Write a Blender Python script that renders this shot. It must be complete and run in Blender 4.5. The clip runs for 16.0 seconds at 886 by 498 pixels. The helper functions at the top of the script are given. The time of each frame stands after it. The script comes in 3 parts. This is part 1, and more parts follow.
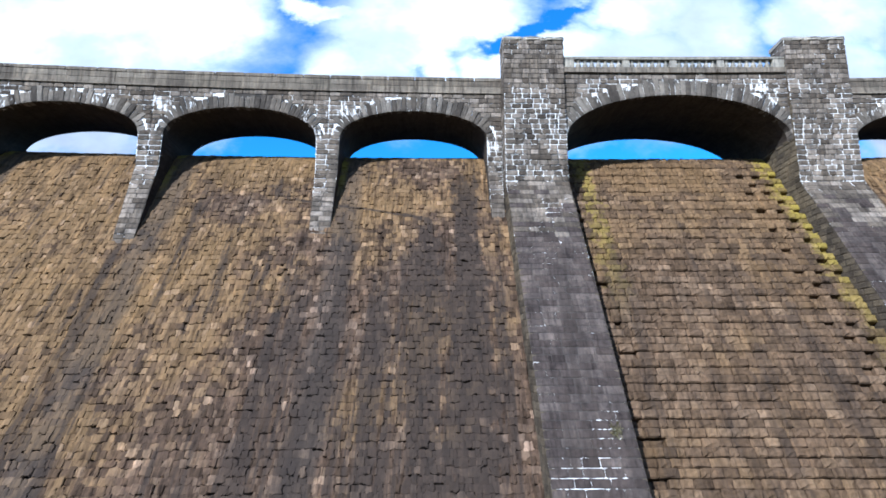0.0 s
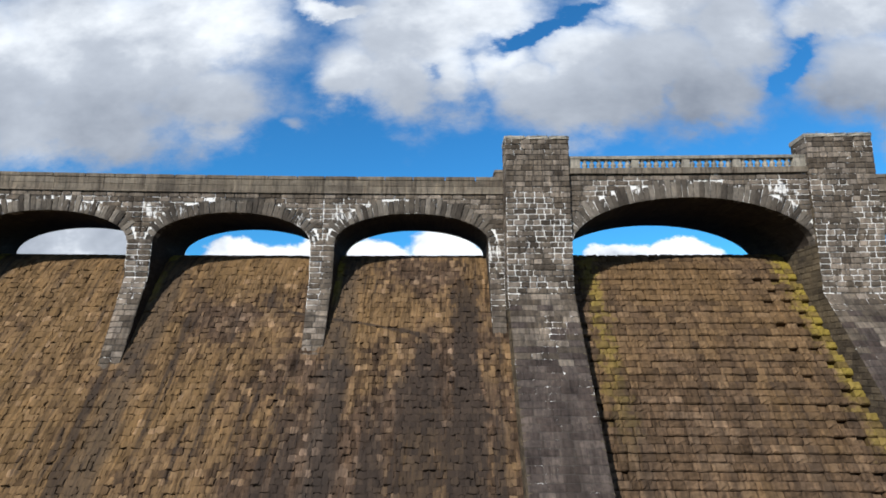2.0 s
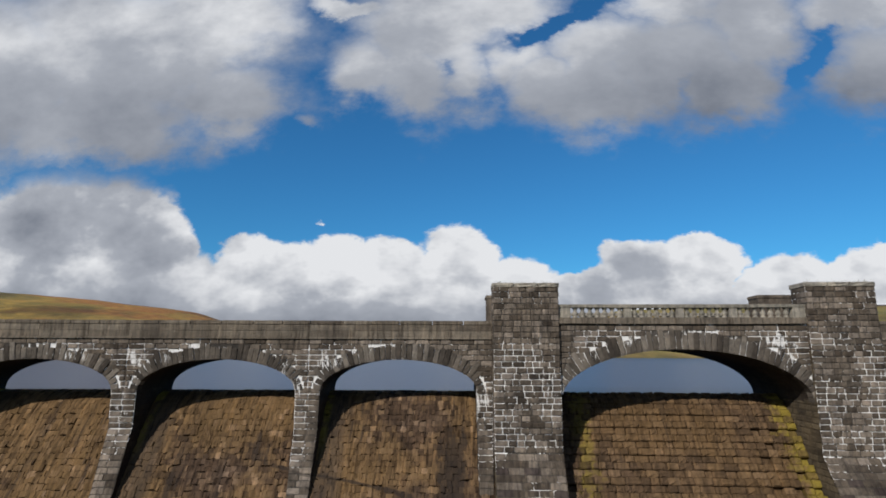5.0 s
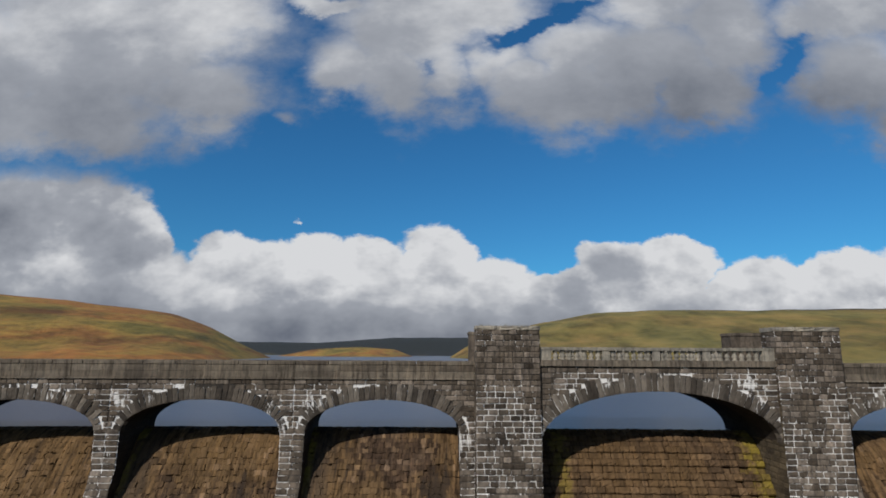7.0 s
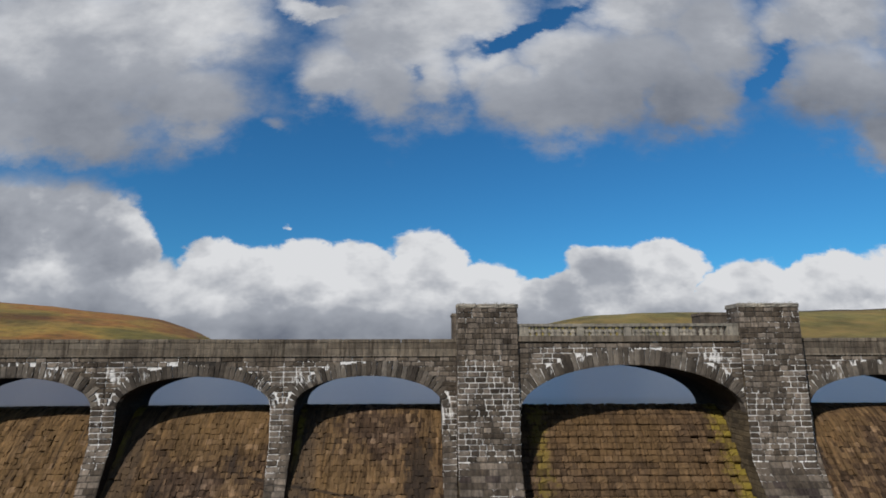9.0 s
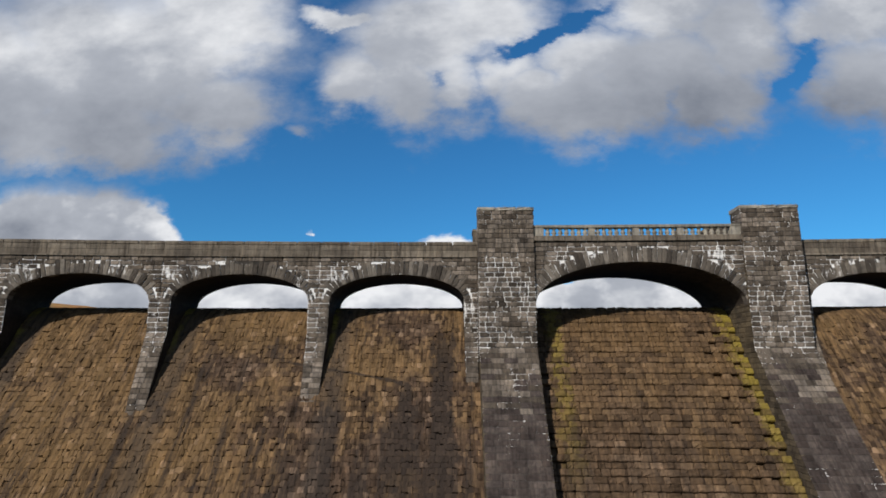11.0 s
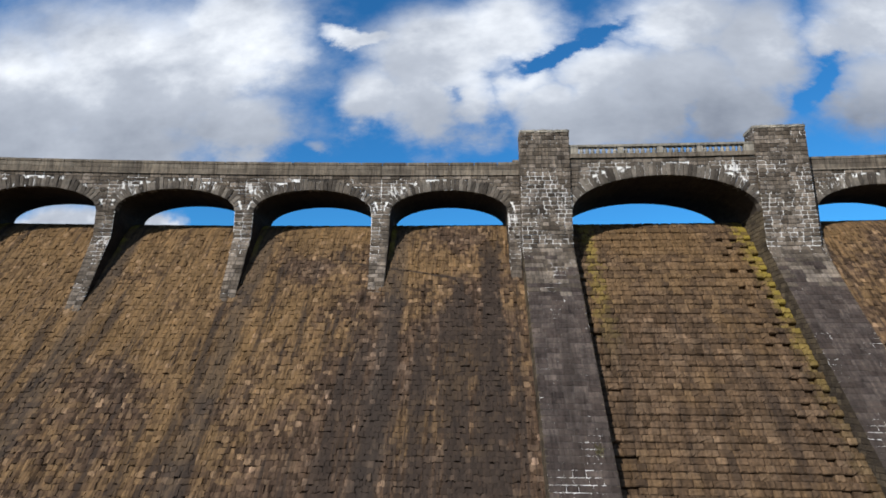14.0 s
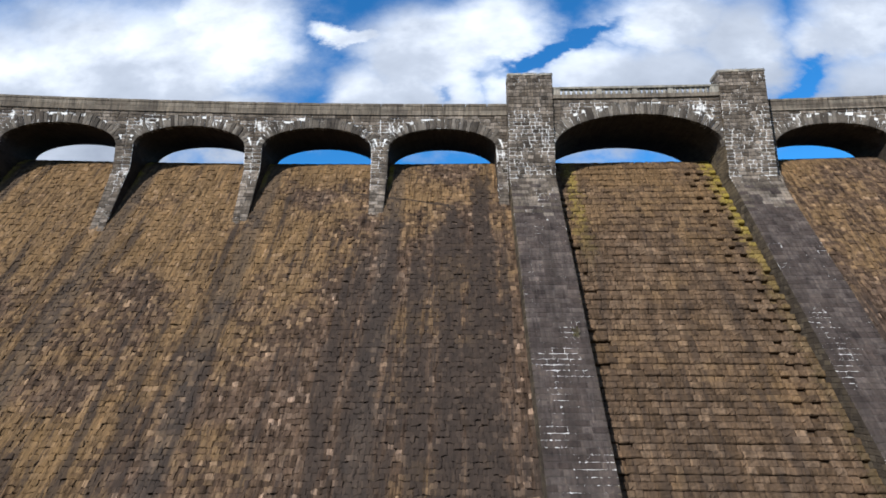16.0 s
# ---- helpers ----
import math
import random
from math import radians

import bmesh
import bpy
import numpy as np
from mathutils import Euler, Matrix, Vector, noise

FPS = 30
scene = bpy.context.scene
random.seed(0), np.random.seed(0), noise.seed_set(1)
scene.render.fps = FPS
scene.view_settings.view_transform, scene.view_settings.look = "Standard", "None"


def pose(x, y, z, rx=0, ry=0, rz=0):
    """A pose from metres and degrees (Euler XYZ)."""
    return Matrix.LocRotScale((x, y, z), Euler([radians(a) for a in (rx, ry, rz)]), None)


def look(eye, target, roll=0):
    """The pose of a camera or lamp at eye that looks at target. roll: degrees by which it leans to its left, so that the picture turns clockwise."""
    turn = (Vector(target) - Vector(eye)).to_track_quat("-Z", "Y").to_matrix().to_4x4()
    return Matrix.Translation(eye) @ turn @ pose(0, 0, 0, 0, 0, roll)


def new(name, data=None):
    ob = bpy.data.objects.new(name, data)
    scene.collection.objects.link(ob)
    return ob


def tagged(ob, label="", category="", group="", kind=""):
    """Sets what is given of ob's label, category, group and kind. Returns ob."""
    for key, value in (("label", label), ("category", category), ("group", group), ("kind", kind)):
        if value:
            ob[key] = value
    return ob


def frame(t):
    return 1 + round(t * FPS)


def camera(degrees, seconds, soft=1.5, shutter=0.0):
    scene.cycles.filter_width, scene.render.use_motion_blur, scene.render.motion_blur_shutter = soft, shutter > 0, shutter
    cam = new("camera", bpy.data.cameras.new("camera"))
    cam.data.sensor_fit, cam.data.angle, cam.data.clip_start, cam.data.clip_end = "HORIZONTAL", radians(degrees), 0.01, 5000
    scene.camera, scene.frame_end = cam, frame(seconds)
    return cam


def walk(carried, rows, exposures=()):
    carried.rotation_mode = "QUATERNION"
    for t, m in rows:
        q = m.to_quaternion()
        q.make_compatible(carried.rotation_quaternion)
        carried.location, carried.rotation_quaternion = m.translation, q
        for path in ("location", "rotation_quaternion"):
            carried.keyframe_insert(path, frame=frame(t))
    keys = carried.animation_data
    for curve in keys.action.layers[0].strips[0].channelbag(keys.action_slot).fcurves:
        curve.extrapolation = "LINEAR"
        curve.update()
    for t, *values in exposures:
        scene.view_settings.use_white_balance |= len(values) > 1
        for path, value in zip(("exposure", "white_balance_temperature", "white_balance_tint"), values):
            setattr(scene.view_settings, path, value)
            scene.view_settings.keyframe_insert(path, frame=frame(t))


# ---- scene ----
cam = camera(75.3, 16.0, soft=1.75)
METRES, EYE, TILT, LEAN, TURN = 47.0, 30.0, 11.0, 0.0, 0.0
ROWS = [
    (0.0, 0.0, 0.0, 0.0, 0.0, 0.0, -0.0),
    (0.5, 0.0088, 0.0082, 0.0333, 0.92, 0.07, 0.25),
    (1.0, 0.0138, 0.015, 0.0691, 1.64, 0.04, 0.32),
    (1.5, 0.0186, 0.026, 0.1058, 1.71, -0.13, 0.27),
    (2.0, 0.0215, 0.0351, 0.1426, 1.61, -0.17, 0.25),
    (2.5, 0.028, 0.0416, 0.173, 0.97, -0.3, 0.07),
    (3.0, 0.0372, 0.0477, 0.2064, 0.82, -0.29, 0.13),
    (3.5, 0.0462, 0.0526, 0.2399, 1.3, -0.49, 0.15),
    (4.0, 0.0521, 0.0539, 0.2726, 2.18, -0.63, 0.32),
    (4.5, 0.0567, 0.0541, 0.3049, 3.02, -0.55, 0.39),
    (7.0, 0.0486, 0.0394, 0.3878, 0.85, -0.55, -0.15),
    (7.5, 0.0536, 0.0323, 0.3837, -0.19, -0.78, -0.28),
    (8.0, 0.0586, 0.0285, 0.385, -0.33, -0.59, 0.01),
    (10.5, 0.0597, -0.0582, 0.2553, 1.1, 0.39, 0.25),
    (11.0, 0.0588, -0.0691, 0.2164, 2.04, 0.49, 0.37),
    (11.5, 0.0523, -0.082, 0.173, 2.82, 1.02, 0.59),
    (12.0, 0.0453, -0.1176, 0.1489, 3.18, 0.89, 0.42),
    (12.5, 0.0373, -0.1562, 0.1393, 3.57, 0.9, 0.37),
    (13.0, 0.0288, -0.1715, 0.1194, 3.7, 1.28, 0.34),
    (13.5, 0.0202, -0.1802, 0.0817, 3.84, 1.62, 0.29),
    (14.0, 0.0135, -0.1867, 0.0548, 3.77, 1.94, 0.36),
    (14.5, 0.0109, -0.1971, 0.0219, 3.5, 1.85, 0.46),
    (15.0, 0.0106, -0.2041, -0.003, 3.34, 1.78, 0.48),
    (15.5, 0.0098, -0.2255, -0.0379, 3.07, 1.72, 0.43),
    (16.0, 0.0089, -0.2704, -0.0687, 2.64, 1.87, 0.26),
]
EXPOSURES = [(0.0, 1.04, 5250, 8), (0.8, 0.76, 5600, 8), (1.5, 0.45, 6100, 8), (3.5, 0.0, 6400, 9), (4.5, -0.2, 6450, 10), (7.0, -0.5, 6500, 10), (8.0, -0.48, 6500, 10), (10.5, -0.25, 6500, 10), (11.0, -0.15, 6500, 10), (12.5, 0.04, 6400, 10), (14.5, 0.28, 6200, 9), (16.0, 0.48, 6000, 9)]
walk(cam, [(t, pose(0, 0, EYE, TILT, LEAN, TURN) @ pose(METRES * x, METRES * y, METRES * z, 90 + pitch, roll, yaw)) for t, x, y, z, yaw, pitch, roll in ROWS], EXPOSURES)

# ---------------------------------------------------------------- light
SUN_WAY = Vector((0.70, 1.0, -0.84)).normalized()
SUN_EL = math.asin(-SUN_WAY.z)
sun = new("sun", bpy.data.lights.new("sun", "SUN"))
sun.data.energy, sun.data.angle, sun.data.color = 4.6, radians(0.6), (1.0, 0.95, 0.88)
sun.matrix_world = look((0, 0, 200), Vector((0, 0, 200)) + SUN_WAY)


# ---------------------------------------------------------------- node helpers
def node(tree, kind, props=(), **links):
    """A node; links: input name (spaces as _) or index (i0, i1) to a value or a socket."""
    n = tree.nodes.new("ShaderNode" + kind)
    for k, v in dict(props).items():
        if k == "operation":
            n.operation = v
        elif k == "data_type":
            n.data_type = v
        elif k == "blend_type":
            n.blend_type = v
        elif k == "interpolation_type":
            n.interpolation_type = v
        elif k == "noise_dimensions":
            n.noise_dimensions = v
        elif k == "feature":
            n.feature = v
    for k, v in links.items():
        s = n.inputs[int(k[1:])] if k[0] == "i" and k[1:].isdigit() else n.inputs[k.replace("_", " ")]
        if isinstance(v, bpy.types.NodeSocket):
            tree.links.new(v, s)
        else:
            s.default_value = v
    return n


def maths(tree, op, a, b=0.0, c=0.0):
    return node(tree, "Math", {"operation": op}, i0=a, i1=b, i2=c).outputs[0]


def span(tree, value, a, b, lo=0.0, hi=1.0):
    """Smoothly from lo to hi as value goes from a to b."""
    return node(tree, "MapRange", {"interpolation_type": "SMOOTHSTEP"}, Value=value, From_Min=a, From_Max=b, To_Min=lo, To_Max=hi).outputs[0]


def blend(tree, f, a, b, how="MIX"):
    n = tree.nodes.new("ShaderNodeMix")
    n.data_type, n.blend_type = "RGBA", how
    for s, v in ((n.inputs[0], f), (n.inputs[6], a), (n.inputs[7], b)):
        if isinstance(v, bpy.types.NodeSocket):
            tree.links.new(v, s)
        else:
            s.default_value = v if not isinstance(v, tuple) else (*v, 1.0)[:4]
    return n.outputs[2]


def grain(tree, where, scale, detail=4.0, rough=0.55, stretch=None):
    if stretch:
        where = node(tree, "VectorMath", {"operation": "MULTIPLY"}, i0=where, i1=stretch).outputs[0]
    return node(tree, "TexNoise", Vector=where, Scale=scale, Detail=detail, Roughness=rough).outputs[0]


def ramp(tree, f, stops):
    n = tree.nodes.new("ShaderNodeValToRGB")
    tree.links.new(f, n.inputs[0])
    e = n.color_ramp.elements
    while len(e) < len(stops):
        e.new(0.5)
    for k, (p, c) in zip(e, stops):
        k.position, k.color = p, (*c, 1.0)
    return n.outputs[0]


# ---------------------------------------------------------------- sky with broken cumulus
world = bpy.data.worlds.new("sky")
scene.world = world
world.use_nodes = True
wt = world.node_tree
wt.nodes.clear()
sky = wt.nodes.new("ShaderNodeTexSky")
sky.sky_type, sky.sun_disc = "NISHITA", False
sky.sun_elevation, sky.sun_rotation = SUN_EL, math.atan2(-SUN_WAY.x, -SUN_WAY.y)
sky.air_density, sky.dust_density, sky.ozone_density = 1.0, 0.3, 3.0
ray = node(wt, "TexCoord").outputs["Generated"]
axes = node(wt, "SeparateXYZ", i0=ray).outputs
ahead = maths(wt, "MAXIMUM", maths(wt, "ABSOLUTE", axes[1]), 0.05)
side = maths(wt, "DIVIDE", axes[0], ahead)
rise = maths(wt, "DIVIDE", axes[2], ahead)
flat = node(wt, "CombineXYZ", i0=side, i1=maths(wt, "MULTIPLY", rise, 1.5), i2=axes[1]).outputs[0]
puff = grain(wt, flat, 3.2, 8.0, 0.6)
fine = grain(wt, flat, 9.0, 7.0, 0.62)
wob = maths(wt, "MULTIPLY", maths(wt, "SUBTRACT", grain(wt, flat, 5.0, 6.0, 0.62), 0.5), 0.15)
wob2 = maths(wt, "MULTIPLY", maths(wt, "SUBTRACT", fine, 0.5), 0.11)
# cloud masses: side, rise, half width, half height; the high, near clouds and the far bank
HIGH = [(-0.688, 0.572, 0.331, 0.202), (-0.491, 0.653, 0.152, 0.161), (-0.725, 0.436, 0.251, 0.094), (-0.462, 0.474, 0.110, 0.090), (-0.927, 0.526, 0.212, 0.197), (-0.243, 0.665, 0.076, 0.023), (-0.195, 0.528, 0.085, 0.071), (-0.100, 0.520, 0.101, 0.093), (-0.058, 0.619, 0.151, 0.102), (-0.015, 0.537, 0.080, 0.092), (0.050, 0.665, 0.119, 0.088), (0.128, 0.503, 0.074, 0.070), (0.227, 0.474, 0.137, 0.099), (0.241, 0.572, 0.139, 0.072), (0.378, 0.537, 0.170, 0.128), (0.454, 0.486, 0.132, 0.081), (0.517, 0.607, 0.107, 0.133), (0.375, 0.665, 0.152, 0.088), (0.764, 0.526, 0.133, 0.125), (0.806, 0.403, 0.062, 0.068), (0.752, 0.642, 0.162, 0.123), (0.975, 0.549, 0.192, 0.175), (0.08, 0.55, 0.07, 0.07), (0.66, 0.63, 0.09, 0.06)]
BANK = [(-0.787, 0.220, 0.131, 0.114), (-0.662, 0.220, 0.105, 0.091), (-0.585, 0.19, 0.085, 0.09), (-0.669, 0.090, 0.313, 0.109), (-0.359, 0.135, 0.114, 0.074), (-0.236, 0.142, 0.077, 0.072), (-0.132, 0.130, 0.087, 0.072), (-0.012, 0.152, 0.081, 0.076), (0.084, 0.105, 0.079, 0.068), (0.222, 0.100, 0.061, 0.052), (0.287, 0.130, 0.069, 0.062), (0.384, 0.148, 0.081, 0.064), (0.538, 0.120, 0.103, 0.068), (0.695, 0.120, 0.128, 0.064), (0.884, 0.130, 0.128, 0.080), (0.0, 0.03, 1.6, 0.10), (0.16, 0.09, 0.05, 0.05), (0.000, 0.031, 1.450, 0.053), (0.142, 0.075, 0.088, 0.044)]
xs, ys = maths(wt, "ADD", side, wob), maths(wt, "ADD", rise, wob2)
field = None
for a, b, wa, wb in HIGH + BANK:
    p = maths(wt, "MULTIPLY", maths(wt, "SUBTRACT", xs, a), 1 / wa)
    q = maths(wt, "MULTIPLY", maths(wt, "SUBTRACT", ys, b), 1 / wb)
    r2 = maths(wt, "ADD", maths(wt, "MULTIPLY", p, p), maths(wt, "MULTIPLY", q, q))
    g = maths(wt, "EXPONENT", maths(wt, "MULTIPLY", r2, -0.8))
    field = g if field is None else maths(wt, "MAXIMUM", field, g)
# small loose wisps
for a, b, wa, wb, k in ((-0.305, 0.437, 0.034, 0.026, 0.55), (-0.268, 0.238, 0.016, 0.016, 0.5), (-0.235, 0.66, 0.06, 0.03, 0.5)):
    p = maths(wt, "MULTIPLY", maths(wt, "SUBTRACT", xs, a), 1 / wa)
    q = maths(wt, "MULTIPLY", maths(wt, "SUBTRACT", ys, b), 1 / wb)
    r2 = maths(wt, "ADD", maths(wt, "MULTIPLY", p, p), maths(wt, "MULTIPLY", q, q))
    field = maths(wt, "MAXIMUM", field, maths(wt, "MULTIPLY", maths(wt, "EXPONENT", maths(wt, "MULTIPLY", r2, -0.8)), k))
# blue rifts between the high clouds
for a, b, wa, wb, tilt, k in ((0.17, 0.625, 0.10, 0.010, 0.42, 0.7), (0.09, 0.58, 0.03, 0.012, 0.9, 0.3), (0.625, 0.53, 0.05, 0.013, 1.05, 0.6), (-0.04, 0.535, 0.03, 0.012, 0.8, 0.35), (0.40, 0.48, 0.05, 0.012, 1.0, 0.25)):
    dx, dy = maths(wt, "SUBTRACT", xs, a), maths(wt, "SUBTRACT", ys, b)
    p = maths(wt, "MULTIPLY", maths(wt, "ADD", maths(wt, "MULTIPLY", dx, math.cos(tilt)), maths(wt, "MULTIPLY", dy, math.sin(tilt))), 1 / wa)
    q = maths(wt, "MULTIPLY", maths(wt, "SUBTRACT", maths(wt, "MULTIPLY", dy, math.cos(tilt)), maths(wt, "MULTIPLY", dx, math.sin(tilt))), 1 / wb)
    r2 = maths(wt, "ADD", maths(wt, "MULTIPLY", p, p), maths(wt, "MULTIPLY", q, q))
    field = maths(wt, "SUBTRACT", field, maths(wt, "MULTIPLY", maths(wt, "EXPONENT", maths(wt, "MULTIPLY", r2, -0.8)), k))
front = span(wt, axes[1], 0.0, 0.15)
loose = maths(wt, "MULTIPLY", puff, 0.75)
field = maths(wt, "ADD", maths(wt, "MULTIPLY", field, front), maths(wt, "MULTIPLY", loose, maths(wt, "SUBTRACT", 1.0, front)))
upper = span(wt, rise, 0.27, 0.36)
dense = maths(wt, "ADD", field, maths(wt, "MULTIPLY", maths(wt, "SUBTRACT", puff, 0.5), maths(wt, "ADD", 0.62, maths(wt, "MULTIPLY", upper, 0.3))))
dense = maths(wt, "ADD", dense, maths(wt, "MULTIPLY", maths(wt, "SUBTRACT", fine, 0.5), maths(wt, "ADD", 0.25, maths(wt, "MULTIPLY", upper, 0.2))))
cover = span(wt, dense, maths(wt, "ADD", 0.40, maths(wt, "MULTIPLY", upper, -0.2)), maths(wt, "ADD", 0.52, maths(wt, "MULTIPLY", upper, 0.32)))
billow = grain(wt, flat, 7.0, 4.0, 0.55)
# high clouds are lit from behind the eye and grey underneath; the far bank has bright tops
belly = maths(wt, "ADD", span(wt, side, 0.15, 0.45, 0.0, 0.2), maths(wt, "ADD", span(wt, rise, 0.66, 0.42, 0.18, 0.52), maths(wt, "MULTIPLY", maths(wt, "SUBTRACT", maths(wt, "ADD", maths(wt, "MULTIPLY", puff, 0.6), maths(wt, "MULTIPLY", billow, 0.4)), 0.5), 1.5)))
bank = maths(wt, "ADD", span(wt, dense, 0.45, 1.1, -0.16, 0.14), maths(wt, "ADD", maths(wt, "MULTIPLY", maths(wt, "SUBTRACT", billow, 0.46), 1.5), maths(wt, "ADD", span(wt, rise, 0.02, 0.13, 0.48, 0.0), span(wt, side, -0.34, -0.46, 0.0, 0.3))))
shade = node(wt, "Clamp", i0=maths(wt, "ADD", maths(wt, "MULTIPLY", belly, upper), maths(wt, "MULTIPLY", bank, maths(wt, "SUBTRACT", 1.0, upper)))).outputs[0]
cloud = ramp(wt, shade, [(0.0, (0.95, 0.965, 0.99)), (0.35, (0.47, 0.50, 0.56)), (1.0, (0.17, 0.195, 0.25))])
# deep blue ahead, away from the sun; paler towards the sun behind the eye
tint = blend(wt, front, (0.048, 0.062, 0.078), (0.029, 0.088, 0.124))
blue = node(wt, "VectorMath", {"operation": "MULTIPLY"}, i0=sky.outputs[0], i1=tint).outputs[0]
air = blend(wt, cover, blue, cloud)
wt.links.new(node(wt, "Background", Color=air, Strength=1.0).outputs[0], wt.nodes.new("ShaderNodeOutputWorld").inputs[0])


# ---------------------------------------------------------------- materials
def material(name):
    m = bpy.data.materials.new(name)
    m.use_nodes = True
    t = m.node_tree
    t.nodes.clear()
    b = t.nodes.new("ShaderNodeBsdfPrincipled")
    t.links.new(b.outputs[0], t.nodes.new("ShaderNodeOutputMaterial").inputs[0])
    return m, t, b


def stone(name, tones, accent=(0.3, 0.21, 0.07), accent_share=0.0, streak=0.0, lime=0.0, lime_tall=1.0, moss=0.0, weathered=0.8, bump=0.5, salt=0.08, fresh=1.15, bay_moss=0.0):
    """Weathered masonry: a tone for each block, lichen, run-off streaks, lime and moss."""
    m, t, b = material(name)
    geo = node(t, "NewGeometry")
    pos = geo.outputs["Position"]
    xyz = node(t, "SeparateXYZ", i0=pos).outputs
    rnd = maths(t, "FRACT", maths(t, "ADD", node(t, "ObjectInfo").outputs["Random"], geo.outputs["Random Per Island"]))
    step = 0.92 / (len(tones) - 1)
    pale = tuple(fresh * c for c in tones[-1])          # the odd fresh, pale block
    col = ramp(t, rnd, [(i * step, c) for i, c in enumerate(tones)] + [(0.955, tones[-1]), (0.985, pale)])
    small = grain(t, pos, 5.0, 6.0, 0.65)
    mid = grain(t, pos, 0.9, 5.0, 0.6)
    col = blend(t, 1.0, col, ramp(t, small, [(0.25, (0.6, 0.6, 0.6)), (0.5, (1.0, 1.0, 1.0)), (0.75, (1.4, 1.36, 1.32))]), "MULTIPLY")
    col = blend(t, weathered, col, ramp(t, mid, [(0.3, (0.55, 0.56, 0.58)), (0.5, (1.0, 1.0, 1.0)), (0.72, (1.3, 1.26, 1.2))]), "MULTIPLY")
    if accent_share:
        patch = maths(t, "ADD", grain(t, pos, 0.16, 4.0, 0.6), maths(t, "MULTIPLY", maths(t, "SUBTRACT", rnd, 0.5), 0.17))
        patch = maths(t, "ADD", patch, maths(t, "MULTIPLY", span(t, xyz[2], 28.0, 42.0), 0.17))
        patch = maths(t, "ADD", patch, span(t, xyz[0], -4.0, -20.0, 0.0, 0.12))
        col = blend(t, maths(t, "MULTIPLY", span(t, patch, 0.53, 0.76), accent_share), col, accent)
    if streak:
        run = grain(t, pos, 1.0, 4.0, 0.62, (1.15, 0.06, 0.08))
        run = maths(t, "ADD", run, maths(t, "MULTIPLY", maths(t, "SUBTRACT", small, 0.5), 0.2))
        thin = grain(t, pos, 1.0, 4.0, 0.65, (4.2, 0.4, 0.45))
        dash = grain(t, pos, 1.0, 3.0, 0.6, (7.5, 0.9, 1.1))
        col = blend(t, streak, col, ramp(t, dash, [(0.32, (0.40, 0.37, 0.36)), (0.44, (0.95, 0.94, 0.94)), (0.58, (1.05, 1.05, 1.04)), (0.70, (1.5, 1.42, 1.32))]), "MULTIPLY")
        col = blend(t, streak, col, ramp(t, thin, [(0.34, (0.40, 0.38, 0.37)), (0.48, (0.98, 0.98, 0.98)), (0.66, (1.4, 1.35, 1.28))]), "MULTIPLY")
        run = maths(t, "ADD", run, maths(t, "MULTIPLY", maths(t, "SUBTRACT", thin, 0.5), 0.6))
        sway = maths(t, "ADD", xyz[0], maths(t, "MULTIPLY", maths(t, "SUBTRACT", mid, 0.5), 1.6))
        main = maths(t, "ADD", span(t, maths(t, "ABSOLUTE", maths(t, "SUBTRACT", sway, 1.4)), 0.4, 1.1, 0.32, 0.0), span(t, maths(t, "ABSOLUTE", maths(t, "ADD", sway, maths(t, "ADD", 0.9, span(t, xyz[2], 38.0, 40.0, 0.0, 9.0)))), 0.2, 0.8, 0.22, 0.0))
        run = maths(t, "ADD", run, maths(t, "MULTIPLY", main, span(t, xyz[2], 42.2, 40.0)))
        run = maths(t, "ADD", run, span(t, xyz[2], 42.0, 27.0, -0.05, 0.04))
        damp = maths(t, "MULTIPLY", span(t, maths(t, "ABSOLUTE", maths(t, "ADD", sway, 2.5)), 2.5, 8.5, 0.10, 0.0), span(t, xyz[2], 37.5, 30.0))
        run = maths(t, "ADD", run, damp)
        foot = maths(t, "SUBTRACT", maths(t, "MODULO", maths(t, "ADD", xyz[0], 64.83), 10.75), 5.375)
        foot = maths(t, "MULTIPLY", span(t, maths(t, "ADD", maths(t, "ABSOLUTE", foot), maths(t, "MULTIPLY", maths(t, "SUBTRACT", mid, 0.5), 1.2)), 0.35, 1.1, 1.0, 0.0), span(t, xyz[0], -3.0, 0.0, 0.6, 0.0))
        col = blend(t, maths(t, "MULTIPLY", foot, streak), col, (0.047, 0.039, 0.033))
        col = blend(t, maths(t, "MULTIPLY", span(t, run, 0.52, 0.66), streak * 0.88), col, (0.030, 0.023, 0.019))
    if bay_moss:
        edge = maths(t, "SUBTRACT", 5.375, maths(t, "MODULO", maths(t, "ADD", xyz[0], 64.83), 10.75))
        edge = maths(t, "MULTIPLY", maths(t, "MULTIPLY", span(t, edge, 0.9, 2.2, 1.0, 0.0), span(t, edge, 0.3, 0.6)), span(t, xyz[2], 39.5, 42.3))
        edge = maths(t, "MULTIPLY", edge, span(t, grain(t, pos, 0.7, 4.0, 0.65), 0.42, 0.58))
        col = blend(t, maths(t, "MULTIPLY", edge, bay_moss), col, (0.24, 0.19, 0.03))
